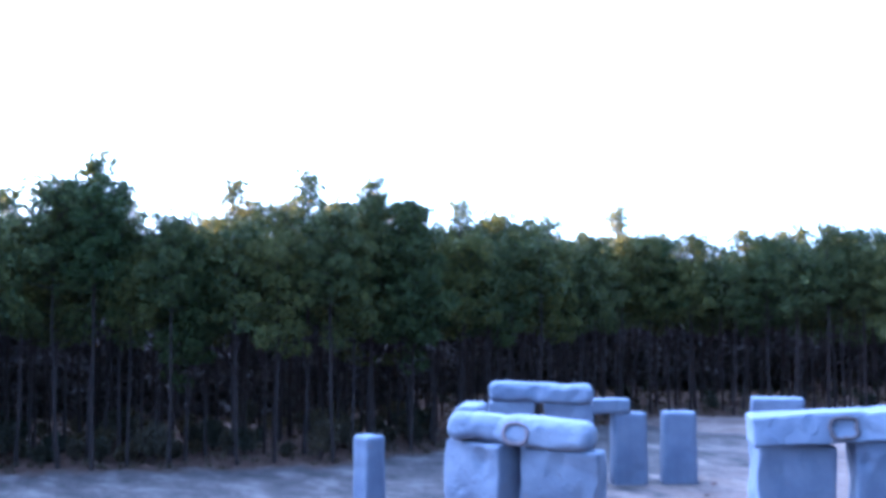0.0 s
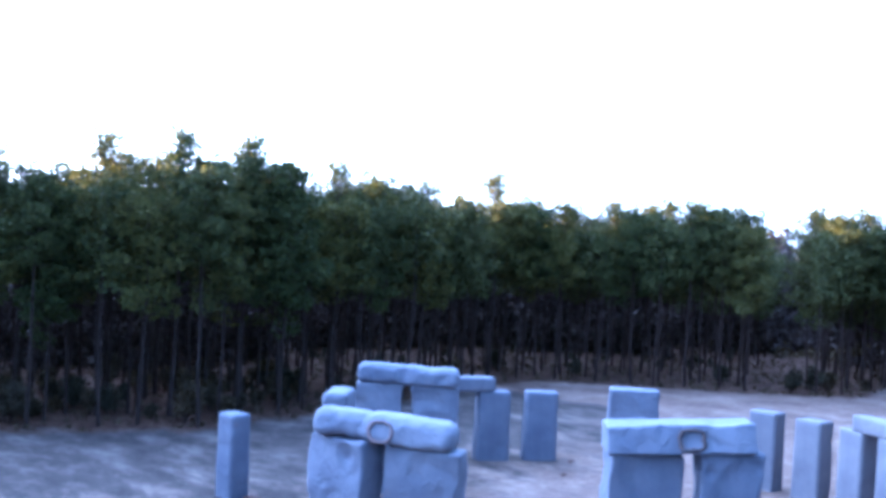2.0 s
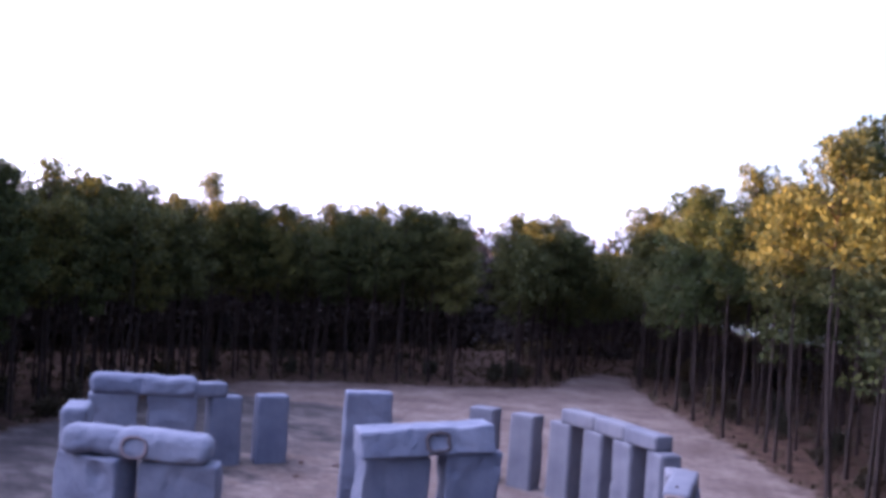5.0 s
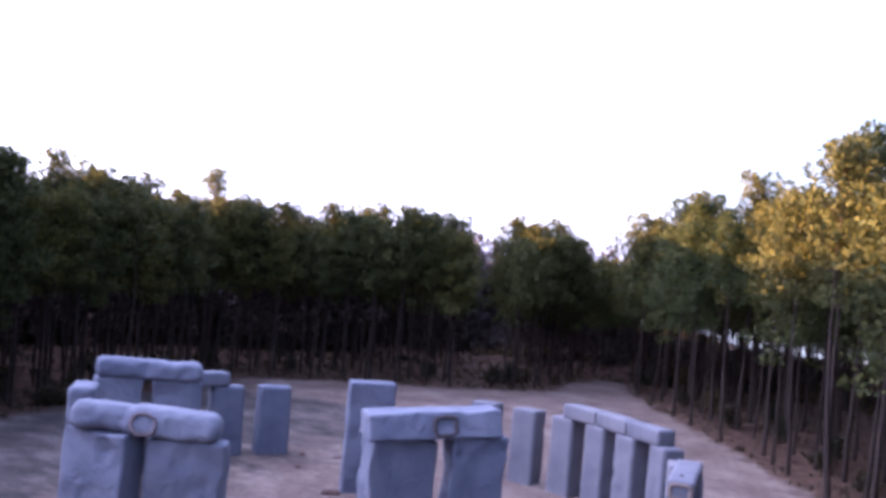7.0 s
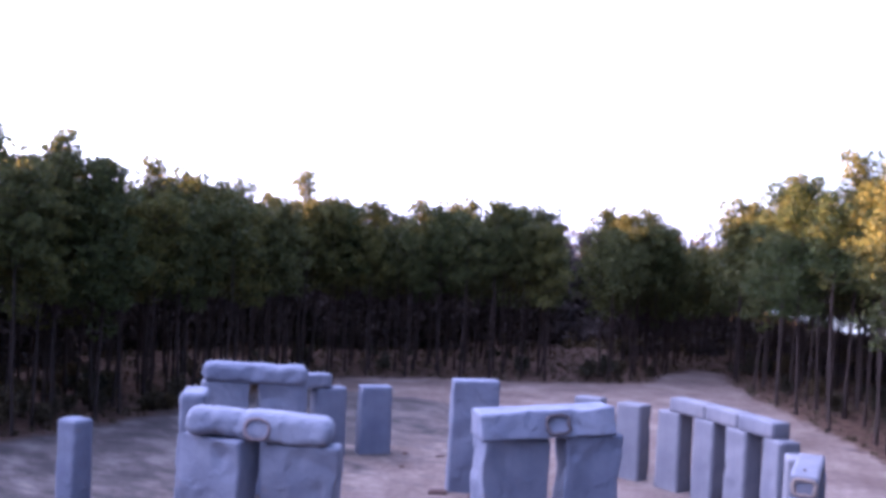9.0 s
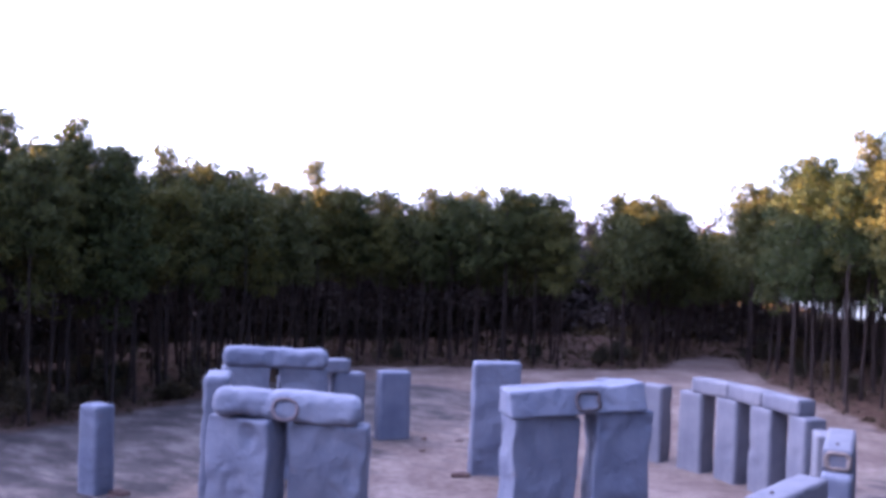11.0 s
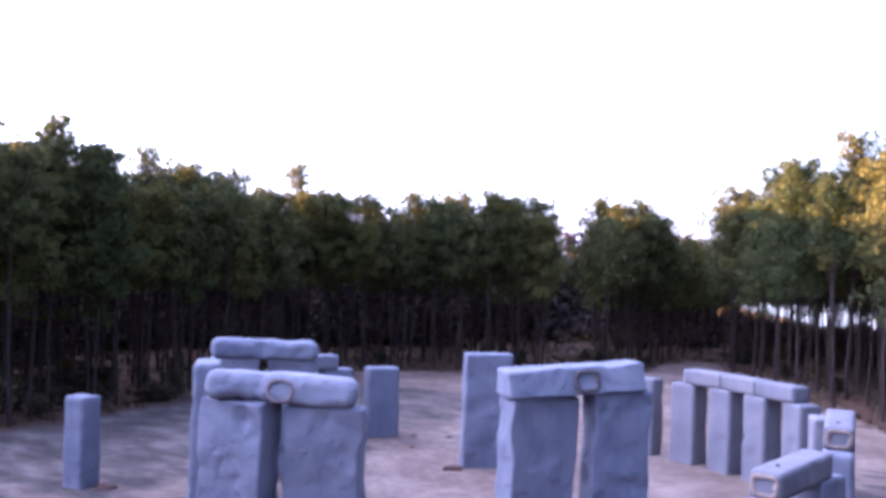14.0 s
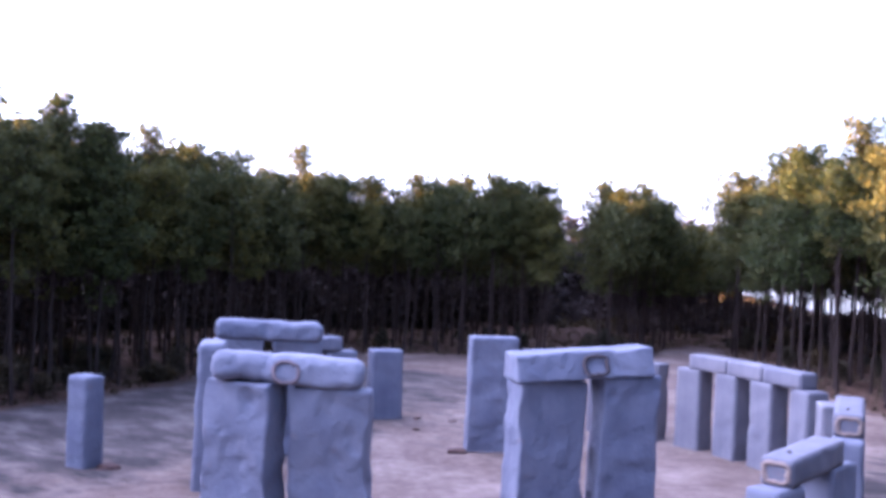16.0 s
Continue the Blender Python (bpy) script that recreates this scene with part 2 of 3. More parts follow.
# ---- stones ----
def stone_mesh(name, w, d, h, seed, taper=0.06, lump=0.06, corner=0.16, cell=0.17, facets=1.0, batter=0.0, groove=None, chips=(), mat=None):
    """A hewn block w x d x h standing on z = 0, with worn edges, hewn facets and shallow scoops."""
    rng = random.Random(seed)
    n = [max(4, round(s / cell)) for s in (w, d, h)]
    size, off = (w, d, h), rng.random() * 50
    cuts, scoops = [], []
    area = w * h + d * h + w * d

    def on_skin():
        a = rng.choices((0, 1), (d * h, w * h))[0]
        side = rng.choice((-1, 1))
        p = Vector([rng.uniform(-0.46, 0.46) * q for q in size])
        p[a] = side * size[a] / 2
        return a, side, p

    for _ in range(int(1.5 * area) if facets else 0):       # slanting cuts
        a, side, p = on_skin()
        nv = Vector((rng.gauss(0, 0.1), rng.gauss(0, 0.1), rng.gauss(0, 0.1)))
        nv[a] = side
        nv.normalize()
        cuts.append((nv, nv.dot(p) - rng.uniform(-0.02, 0.04) * facets, p, rng.uniform(0.5, 1.3) * max(0.4, facets)))
    for _ in range(int(1.1 * area * facets)):               # scoops with a crisp rim
        a, side, p = on_skin()
        nv = Vector((0, 0, 0))
        nv[a] = side
        scoops.append((p, nv, rng.uniform(0.25, 0.7), rng.uniform(0.03, 0.085) * min(1.0, facets)))
    for cx, cz, reach, deep in chips:                       # broken places on the front
        scoops.append((Vector((cx, -d / 2, cz - h / 2)), Vector((0, -1, 0)), reach, deep))
    index = {}
    bm = bmesh.new()

    def vert(i, j, k):
        key = (i, j, k)
        if key not in index:
            p = [(a / m - 0.5) * s for a, m, s in zip(key, n, size)]
            q = [max(-s / 2 + corner, min(s / 2 - corner, v)) for v, s in zip(p, size)]
            r = Vector(p) - Vector(q)
            if r.length > corner:
                r *= corner / r.length
            v = Vector(q) + r
            nv = Vector([v[a] / size[a] for a in range(3)]).normalized()
            s1 = noise.noise(v * 0.55 + Vector((off, 0, 0)))
            s2 = noise.noise(v * 1.3 + Vector((0, off, 0)))
            s3 = noise.noise(v * 3.4 + Vector((0, 0, off)))
            dent = max(0.0, noise.noise(v * 0.8 + Vector((off, off, 0))) - 0.25)
            push = lump * (0.9 * s1 + 0.5 * s2 + 0.08 * s3) - 0.2 * dent * lump / 0.06
            v += nv * push
            for sp, sn, reach, deep in scoops:
                k = 1 - (v - sp).length_squared / (reach * reach)
                if k > 0:
                    v -= sn * deep * min(1.0, 1.7 * k)
            for cn, cd, cp, reach in cuts:
                over = cn.dot(v) - cd
                if over > 0 and (v - cp).length < reach * 1.6:
                    v -= cn * over * min(1.0, 2.6 - 1.6 * (v - cp).length / reach) * 0.8 if (v - cp).length > reach else cn * over
            t = v.z / h + 0.5
            f = 1 + taper * (0.5 - t)
            v.x, v.y = v.x * f, v.y * f * (1 + batter * (0.5 - t))
            if groove is not None:
                v -= nv * 0.05 * math.exp(-((v.x - groove - 0.25 * (t - 0.5)) / 0.16) ** 2)
            v.z += h / 2
            index[key] = bm.verts.new(v)
        return index[key]

    for a in range(3):
        b, c = (a + 1) % 3, (a + 2) % 3
        for side in (0, n[a]):
            for i in range(n[b]):
                for j in range(n[c]):
                    quad = []
                    for di, dj in ((0, 0), (1, 0), (1, 1), (0, 1)):
                        key = [0, 0, 0]
                        key[a], key[b], key[c] = side, i + di, j + dj
                        quad.append(vert(*key))
                    bm.faces.new(quad if side else quad[::-1])
    ob = smooth(mesh_object(name, bm, mat or (ROUGH_STONE if facets >= 0.5 else STONE)))
    return ob


def upright(x, y, w, d, h, angle, seed, label, group="standing stones", taper=0.06, lean=(0, 0), **more):
    """A standing stone centred at (x, y); its wide side runs along angle (degrees from +x)."""
    ob = stone_mesh("standing_stone", w, d, h + 0.35, seed, taper, **more)
    ob.matrix_world = pose(x, y, -0.35, lean[0], lean[1], angle)
    return tagged(ob, label, "standing stone", group)


def lintel(x, y, z, length, d, h, angle, seed, label, group="lintel stones", tilt=0.0, lump=0.05, **more):
    """A lying stone whose underside is at z."""
    ob = stone_mesh("lintel_stone", length, d, h, seed, 0.0, lump, **more)
    ob.matrix_world = pose(x, y, z, 0, -tilt, angle)
    return tagged(ob, label, "lintel stone", group)


def ring_patch(stone, place, turn, w, h, seed, mat=RING, lean=0.0):
    """A rough tan ring of seam filler on a stone's face."""
    rng = random.Random(seed)
    bm = bmesh.new()
    count, loops = 28, []
    square, band = (2.6, 0.1) if mat is FAINT_RING else (4.0, 0.1) if mat is RING_DARK else (4.0, 0.14)
    for i in range(count):
        a = 2 * math.pi * i / count
        c, s = math.cos(a), math.sin(a)
        r = (abs(c) ** square + abs(s) ** square) ** (-1 / square)
        out, wide = r * (1 + rng.uniform(-0.05, 0.05)), band + rng.uniform(0, 0.07)
        row = []
        for k, lift in ((out, -0.06), (out, 0.008), (out - wide / w * 2, 0.01), (out - wide / w * 2, -0.06)):
            row.append(bm.verts.new((c * k * w / 2, -lift, s * k * h / 2)))
        loops.append(row)
    for i in range(count):
        a, b = loops[i], loops[(i + 1) % count]
        for k in range(3):
            bm.faces.new((a[k], b[k], b[k + 1], a[k + 1]))
    bmesh.ops.recalc_face_normals(bm, faces=bm.faces)
    ob = smooth(mesh_object("seam_ring", bm, mat, stone, "rough ring of brown seam filler" if mat is RING_DARK else "rough tan ring of seam filler"))
    ob.matrix_local = pose(*place, lean, 0, turn)
    return ob


def trilithon(cx, cy, angle, w1, w2, gap, h1, h2, lint, lint_h, depth, seed, tilt, label, ring=None, ring_mat=RING, turn=0.0, groove=None, chips=((), ()), shift=0.0, corner=0.2, batter=0.35, lump=0.05):
    """Two uprights and a lintel; (cx, cy) is the middle of the front face."""
    a = radians(angle)
    d, back = Vector((math.cos(a), math.sin(a))), Vector((-math.sin(a), math.cos(a)))
    c = Vector((cx, cy)) + back * depth / 2
    p1 = c - d * (gap / 2 + w1 / 2 - shift)
    p2 = c + d * (gap / 2 + w2 / 2 + shift)
    mid, rise = (h1 + h2) / 2, math.tan(radians(tilt))
    h1, h2 = mid - rise * (gap + w1) / 2, mid + rise * (gap + w2) / 2
    upright(p1.x, p1.y, w1, depth, h1, angle + turn, seed, "tall blue-grey standing stone under " + label, taper=0.05, lump=0.045, facets=0.95, corner=0.1, cell=0.115, chips=chips[0])
    upright(p2.x, p2.y, w2, depth, h2, angle, seed + 1, "tall blue-grey standing stone under " + label, taper=0.05, lump=0.045, facets=0.95, corner=0.1, cell=0.115, chips=chips[1])
    z = mid - 0.025
    top = lintel(c.x, c.y, z, lint, depth * 1.14, lint_h, angle, seed + 2, label[0].upper() + label[1:], tilt=tilt, lump=lump, corner=corner, cell=0.1, batter=batter, groove=groove, facets=0.6)
    if ring is not None:
        ring_patch(top, (ring, -depth * 0.57 - 0.01, lint_h * 0.5), 0, 0.95, lint_h * 0.8, seed, ring_mat, -math.degrees(math.atan(batter * depth * 0.57 / lint_h)))
    return top


# near pair of trilithons
trilithon(12.52, -5.08, 49.8, 2.66, 2.3, 0.5, 5.42, 5.74, 5.15, 0.98, 1.5, 100, 4.2, "blue-grey lintel of a trilithon", 0.35, RING_DARK, 9.0, None, (((-0.3, 3.2, 0.5, 0.06), (0.6, 2.2, 0.45, 0.07)), ((-0.75, 5.3, 0.22, 0.1), (0.9, 5.55, 0.22, 0.1), (0.3, 2.9, 0.55, 0.06))), 0.36, 0.1)
trilithon(5.25, -12.66, 38.0, 2.68, 2.85, 0.26, 5.2, 4.96, 5.3, 1.02, 1.4, 110, -2.7, "long pale-topped lintel of a trilithon", 0.0, FAINT_RING, -22.0, -0.75, (((0.5, 5.0, 0.42, 0.16), (0.0, 3.1, 0.6, 0.06), (0.5, 2.6, 0.5, 0.07)), ((0.1, 4.9, 0.2, 0.08), (0.5, 3.3, 0.7, 0.08), (-0.5, 2.5, 0.5, 0.1))), corner=0.42, batter=0.32, lump=0.085)
# trilithon across the ring
trilithon(-5.0, -4.2, 52.0, 2.4, 2.4, 0.3, 5.3, 5.22, 5.05, 0.93, 1.25, 120, -1.0, "lintel of the trilithon across the ring", corner=0.38, batter=0.15, lump=0.06)
upright(1.35, 4.8, 2.45, 1.1, 5.62, 46, 130, "tall lone slab-like standing stone", corner=0.1, lump=0.035, facets=0.6, cell=0.13)
upright(-2.15, -9.8, 1.15, 2.3, 5.78, 48, 140, "tall narrow stone with a rounded top", taper=0.1, corner=0.2, lump=0.03, facets=0.5)
upright(-8.13, -11.65, 1.15, 1.1, 3.9, 12, 150, "lone square standing stone apart from the ring", corner=0.12, lump=0.03, facets=0.5)
# far side of the ring
upright(-8.3, 7.7, 1.9, 1.05, 3.9, 60, 160, "grey standing stone of the outer ring", corner=0.1, lump=0.025, facets=0.45)
upright(-9.5, 5.1, 1.9, 1.05, 3.88, 68, 161, "grey standing stone of the outer ring", corner=0.1, lump=0.025, facets=0.45)
upright(-10.4, 2.0, 1.9, 1.05, 3.88, 76, 162, "grey standing stone of the outer ring", corner=0.1, lump=0.025, facets=0.45)
lintel(-9.95, 3.5, 3.87, 3.2, 1.0, 0.8, 73, 163, "short lintel joining two ring stones", corner=0.1, lump=0.025, facets=0.4)
# the run with lintels: inner left corners of the uprights and the way to the next one
RUN = [(1.6, 13.6, 7), (4.2, 13.9, -4), (6.85, 13.7, -16), (9.32, 12.95, -26), (11.65, 11.75, -30), (14.0, 10.65, -40), (16.3, 7.5, -62)]
tops = []
for i, (x, y, a) in enumerate(RUN):
    t, o = Vector((math.cos(radians(a)), math.sin(radians(a)))), Vector((-math.sin(radians(a)), math.cos(radians(a))))
    w, d = 1.6, 1.1
    c = Vector((x, y)) + t * w / 2 + o * d / 2
    tops.append(c)
    upright(c.x, c.y, w, d, 4.12, a, 170 + i, "grey standing stone of the outer ring", taper=0.04, corner=0.07, lump=0.022, facets=0.35, mat=RING_STONE)
for i in (2, 3, 4):
    a, b = tops[i], tops[i + 1]
    mid, way = (a + b) / 2, b - a
    lintel(mid.x, mid.y, 4.1, way.length - 0.08, 1.0, 0.78, math.degrees(math.atan2(way.y, way.x)), 180 + i,
           "lintel in a row along the ring stones", corner=0.06, lump=0.018, facets=0.25, mat=RING_STONE)


def pair(near, far, z1, z2, seed, label):
    """Two ring stones with a lintel from near to far; z1, z2 are the heights of its top at the ends."""
    a, b = Vector(near), Vector(far)
    way = b - a
    angle, run = math.degrees(math.atan2(way.y, way.x)), way.length
    tilt = math.degrees(math.atan2(z2 - z1, run))
    h = 0.82
    top = lintel((a.x + b.x) / 2, (a.y + b.y) / 2, (z1 + z2) / 2 - h, run, 1.05, h, angle, seed, label, tilt=tilt, lump=0.02, corner=0.08, facets=0.3, mat=RING_STONE)
    for p, z, k in ((a, z1, 1), (b, z2, 2)):
        upright(p.x, p.y, 1.7, 1.1, z - h + 0.02, angle, seed + k, "grey standing stone of the outer ring", taper=0.04, corner=0.09, lump=0.025, facets=0.4)
    ring_patch(top, (-run / 2 - 0.02, 0, h * 0.5), -90, 0.92, 0.7, seed)
    bm = bmesh.new()
    bmesh.ops.create_cone(bm, cap_ends=True, segments=12, radius1=0.07, radius2=0.05, depth=0.07)
    ob = mesh_object("lifting_plug", bm, RING_DARK, top, "small dark lifting plug")
    ob.matrix_local = pose(-run / 2 + 0.9, 0.05, h + 0.02)
    return top


pair((20.0, 0.1), (18.9, 3.7), 4.78, 4.98, 200, "lintel with a tan ringed end face")
pair((20.25, -7.2), (20.65, -3.8), 4.3, 4.58, 210, "low lintel with a tan ringed end face")


def clod(x, y, w, d, h, seed):
    ob = stone_mesh("earth_clod", w, d, h, seed, 0.3, 0.05, min(w, d, h) * 0.4, 0.08)
    ob.data.materials[0] = EARTH
    ob.matrix_world = pose(x, y, -0.03, 0, 0, seed * 37)
    return tagged(ob, "reddish brown lump of earth on the sand", "clod", "clods on the sand")


clod(0.75, 2.95, 0.95, 0.6, 0.26, 1)
clod(-5.1, 10.0, 0.5, 0.25, 0.08, 2)
clod(-4.6, 6.2, 0.35, 0.25, 0.09, 3)
clod(-7.1, -11.1, 0.9, 0.6, 0.2, 5)
clod(-7.0, -11.5, 0.4, 0.3, 0.08, 6)
clod(-6.9, 9.0, 0.45, 0.25, 0.08, 8)
clod(2.2, -9.0, 0.4, 0.3, 0.09, 9)
clod(-1.9, 7.4, 0.3, 0.22, 0.07, 10)


# ---- pines ----
def tuft(bm, c, r, rng, n, width=0.085):
    """A tuft of needle bundles round c."""
    for _ in range(n):
        v = Vector((rng.gauss(0, 1), rng.gauss(0, 1), rng.gauss(0, 0.8) + 0.3)).normalized()
        s = v.orthogonal().normalized()
        s.rotate(Matrix.Rotation(rng.uniform(0, 6.3), 3, v))
        b, l, wd = c + v * r * rng.uniform(0.0, 0.3), r * rng.uniform(0.6, 1.1), r * rng.uniform(0.7, 1.5) * width
        bm.faces.new([bm.verts.new(b), bm.verts.new(b + v * l + s * wd), bm.verts.new(b + v * l * 1.05 - s * wd)])


def clump(bm, c, r, rng, n, width):
    """A rounded, flattened mass of needle bundles that point outwards and up."""
    for _ in range(n):
        v = Vector((rng.gauss(0, 1), rng.gauss(0, 1), rng.gauss(0, 1))).normalized()
        p = c + Vector((v.x, v.y, v.z * 0.72)) * r * rng.uniform(0.35, 1.0) ** 0.6
        way = (v + Vector((rng.gauss(0, 0.5), rng.gauss(0, 0.5), 0.45 + rng.gauss(0, 0.4)))).normalized()
        s = way.orthogonal().normalized()
        s.rotate(Matrix.Rotation(rng.uniform(0, 6.3), 3, way))
        l, wd = rng.uniform(0.24, 0.42), width * rng.uniform(0.7, 1.4)
        bm.faces.new([bm.verts.new(p - way * l * 0.4), bm.verts.new(p + way * l * 0.6 + s * wd), bm.verts.new(p + way * l * 0.7 - s * wd)])


def limb(bm, a, b, r1, r2, sides=5):
    ax = (b - a).normalized()
    u = ax.orthogonal().normalized()
    w = ax.cross(u)
    rings = []
    for p, r in ((a, r1), (b, r2)):
        rings.append([bm.verts.new(p + (u * math.cos(t) + w * math.sin(t)) * r) for t in [2 * math.pi * i / sides for i in range(sides)]])
    for i in range(sides):
        bm.faces.new((rings[0][i], rings[0][(i + 1) % sides], rings[1][(i + 1) % sides], rings[1][i]))


def pine_parts(seed, height, base, spread, needles=105, sparse=1.0, twigs=True, width=0.06, stubs=6):
    """Trunk and crown bmeshes of a tall pine: bare below base (a share of the height), with dead stubs under the crown."""
    rng = random.Random(seed)
    trunk, crown = bmesh.new(), bmesh.new()
    bend = Vector((rng.uniform(-0.5, 0.5), rng.uniform(-0.5, 0.5), 0))
    pts = [Vector((0, 0, -0.3)) if i == 0 else Vector((0, 0, height * 0.97 * i / 8)) + bend * math.sin(i / 8 * 2.6) + Vector((rng.uniform(-0.06, 0.06), rng.uniform(-0.06, 0.06), 0)) for i in range(9)]
    r0 = 0.0062 * height + (0.01 if sparse > 0.92 else 0.04)
    rad = [r0 * (1.3 if i == 0 else 1 - 0.86 * i / 8) for i in range(9)]
    for i in range(8):
        limb(trunk, pts[i], pts[i + 1], rad[i], rad[i + 1], 7)

    def on_stem(z):
        k = max(0.0, min(7.999, z / (height * 0.97) * 8))
        return pts[int(k)].lerp(pts[int(k) + 1], k - int(k))

    for _ in range(stubs if twigs else 0):
        at, a = on_stem(height * base * rng.uniform(0.55, 1.0)), rng.uniform(0, 6.3)
        limb(trunk, at, at + Vector((math.cos(a), math.sin(a), rng.uniform(-0.2, 0.3))) * rng.uniform(0.5, 1.3), 0.03, 0.01, 3)
    base -= 0.05
    z, ang = height * base, rng.uniform(0, 6.3)
    while z < height * 0.975:
        t = (z - height * base) / (height * (1 - base))
        reach = spread * (0.62 + 0.5 * t) * (1 - t) ** 0.62 * 1.45 * rng.uniform(0.5, 1.25) + 0.28
        ang += 2.4 + rng.uniform(-0.5, 0.5)
        at = on_stem(z)
        way = Vector((math.cos(ang), math.sin(ang), 0.1 + 0.6 * t + rng.uniform(-0.15, 0.25)))
        end = at + way * reach
        if twigs:
            limb(trunk, at, at.lerp(end, 0.9), 0.05 if sparse > 0.9 else 0.065, 0.02, 4)
        if rng.random() < sparse * min(1.0, 0.45 + 2.2 * t):
            r = (0.4 + 0.28 * reach / spread) * rng.uniform(0.75, 1.25)
            clump(crown, end, r, rng, needles, width)
            if reach > 0.8:
                clump(crown, at.lerp(end, 0.3), r * 0.9, rng, int(needles * 0.6), width)
            if reach > 1.2:
                side = Vector((-way.y, way.x, 0.2)) * rng.choice((-1, 1)) * rng.uniform(0.3, 0.7)
                clump(crown, at.lerp(end, rng.uniform(0.5, 0.72)) + side, r * 0.75, rng, int(needles * 0.6), width)
        z += height * rng.uniform(0.011, 0.024)
    clump(crown, pts[8], 0.42, rng, int(needles * 0.6), width)
    return trunk, crown


def pine(seed, height, base, spread, label, sparse=1.0, needles=105):
    root = new("pine_tree")
    t, c = pine_parts(seed, height, base, spread, needles, sparse)
    smooth(mesh_object("trunk", t, BARK, root))
    mesh_object("crown", c, NEEDLES, root, "clumped dark green needles" if sparse > 0.6 else "thin open crown of needle clumps")
    return tagged(root, label, "pine tree", "pines round the clearing")


KINDS = [pine(11, 16.5, 0.56, 2.0, "tall straight pine with a clumped dark green crown"),
         pine(12, 17.5, 0.64, 1.8, "tall straight pine with a clumped dark green crown"),
         pine(13, 15.5, 0.58, 2.3, "broad-crowned pine with a bare lower trunk"),
         pine(14, 16.0, 0.68, 1.7, "slim pine with a bare lower trunk"),
         pine(15, 18.5, 0.66, 1.6, "lanky pine standing above its neighbours", 0.85, 95),
         pine(16, 14.5, 0.36, 1.9, "lower bushy pine with a full green crown"),
         pine(17, 18.0, 0.64, 1.25, "thin pine with an open see-through top", 0.9, 110),
         pine(18, 17.0, 0.48, 2.3, "full rounded pine with a dense green crown"),
         pine(19, 16.5, 0.7, 1.9, "high-crowned pine with a long bare trunk")]
TALL = [16.5, 17.5, 15.5, 16.0, 18.5, 14.5, 18.0, 17.0, 16.5]
# trees that stand out: place, height and kind
LANDMARKS = [(-28.8, -10.9, 18.1, 6), (-27.4, -6.7, 18.5, 6), (-28.3, -1.2, 18.5, 6), (-28.8, 1.9, 17.6, 4), (-30.1, 6.8, 17.5, 6), (-36.4, 27.2, 18.3, 6), (-31.9, 37.6, 16.9, 4),
             (-34.1, 34.0, 16.4, 4), (5.4, 47.3, 21.2, 6), (-2.8, 57.0, 20.8, 4), (17.8, 32.4, 22.7, 1), (-19.6, 51.3, 16.5, 7), (-20.7, 62.0, 16.8, 7), (-17.6, 54.6, 15.2, 2),
             (-31.8, -19.3, 19.2, 1), (-32.6, -21.2, 17.8, 7), (-31.0, -17.6, 17.4, 7), (-25.8, -9.4, 16.2, 7), (-28.9, 9.4, 16.2, 7), (-23.4, 46.2, 16.2, 8), (-25.6, 43.6, 16.3, 2)]
first = {}


def plant(kind, x, y, turn, scale):
    m = pose(x, y, ground_height(x, y) - 0.05, 0, 0, turn) @ Matrix.Scale(scale, 4)
    if kind not in first:
        first[kind] = True
        KINDS[kind].matrix_basis = m
        return KINDS[kind]
    ob = KINDS[kind].copy()
    scene.collection.objects.link(ob)
    for child in KINDS[kind].children:
        c = child.copy()
        scene.collection.objects.link(c)
        c.parent = ob
    ob.matrix_basis = m
    return ob


def on_track(x, y):
    """The sandy track that runs on into the woods."""
    k = max(0.0, min(1.2, (y - 64) / 60))
    return 62 < y < 88 and abs(x - (-15.5 - 17 * k)) < 2.2


def on_ride(x, y):
    """A narrow straight gap that runs through the woods."""
    dx, dy = x + 20.7, y - 49
    return -3 < -0.53 * dx + 0.85 * dy < 70 and abs(0.85 * dx + 0.53 * dy) < 2.9


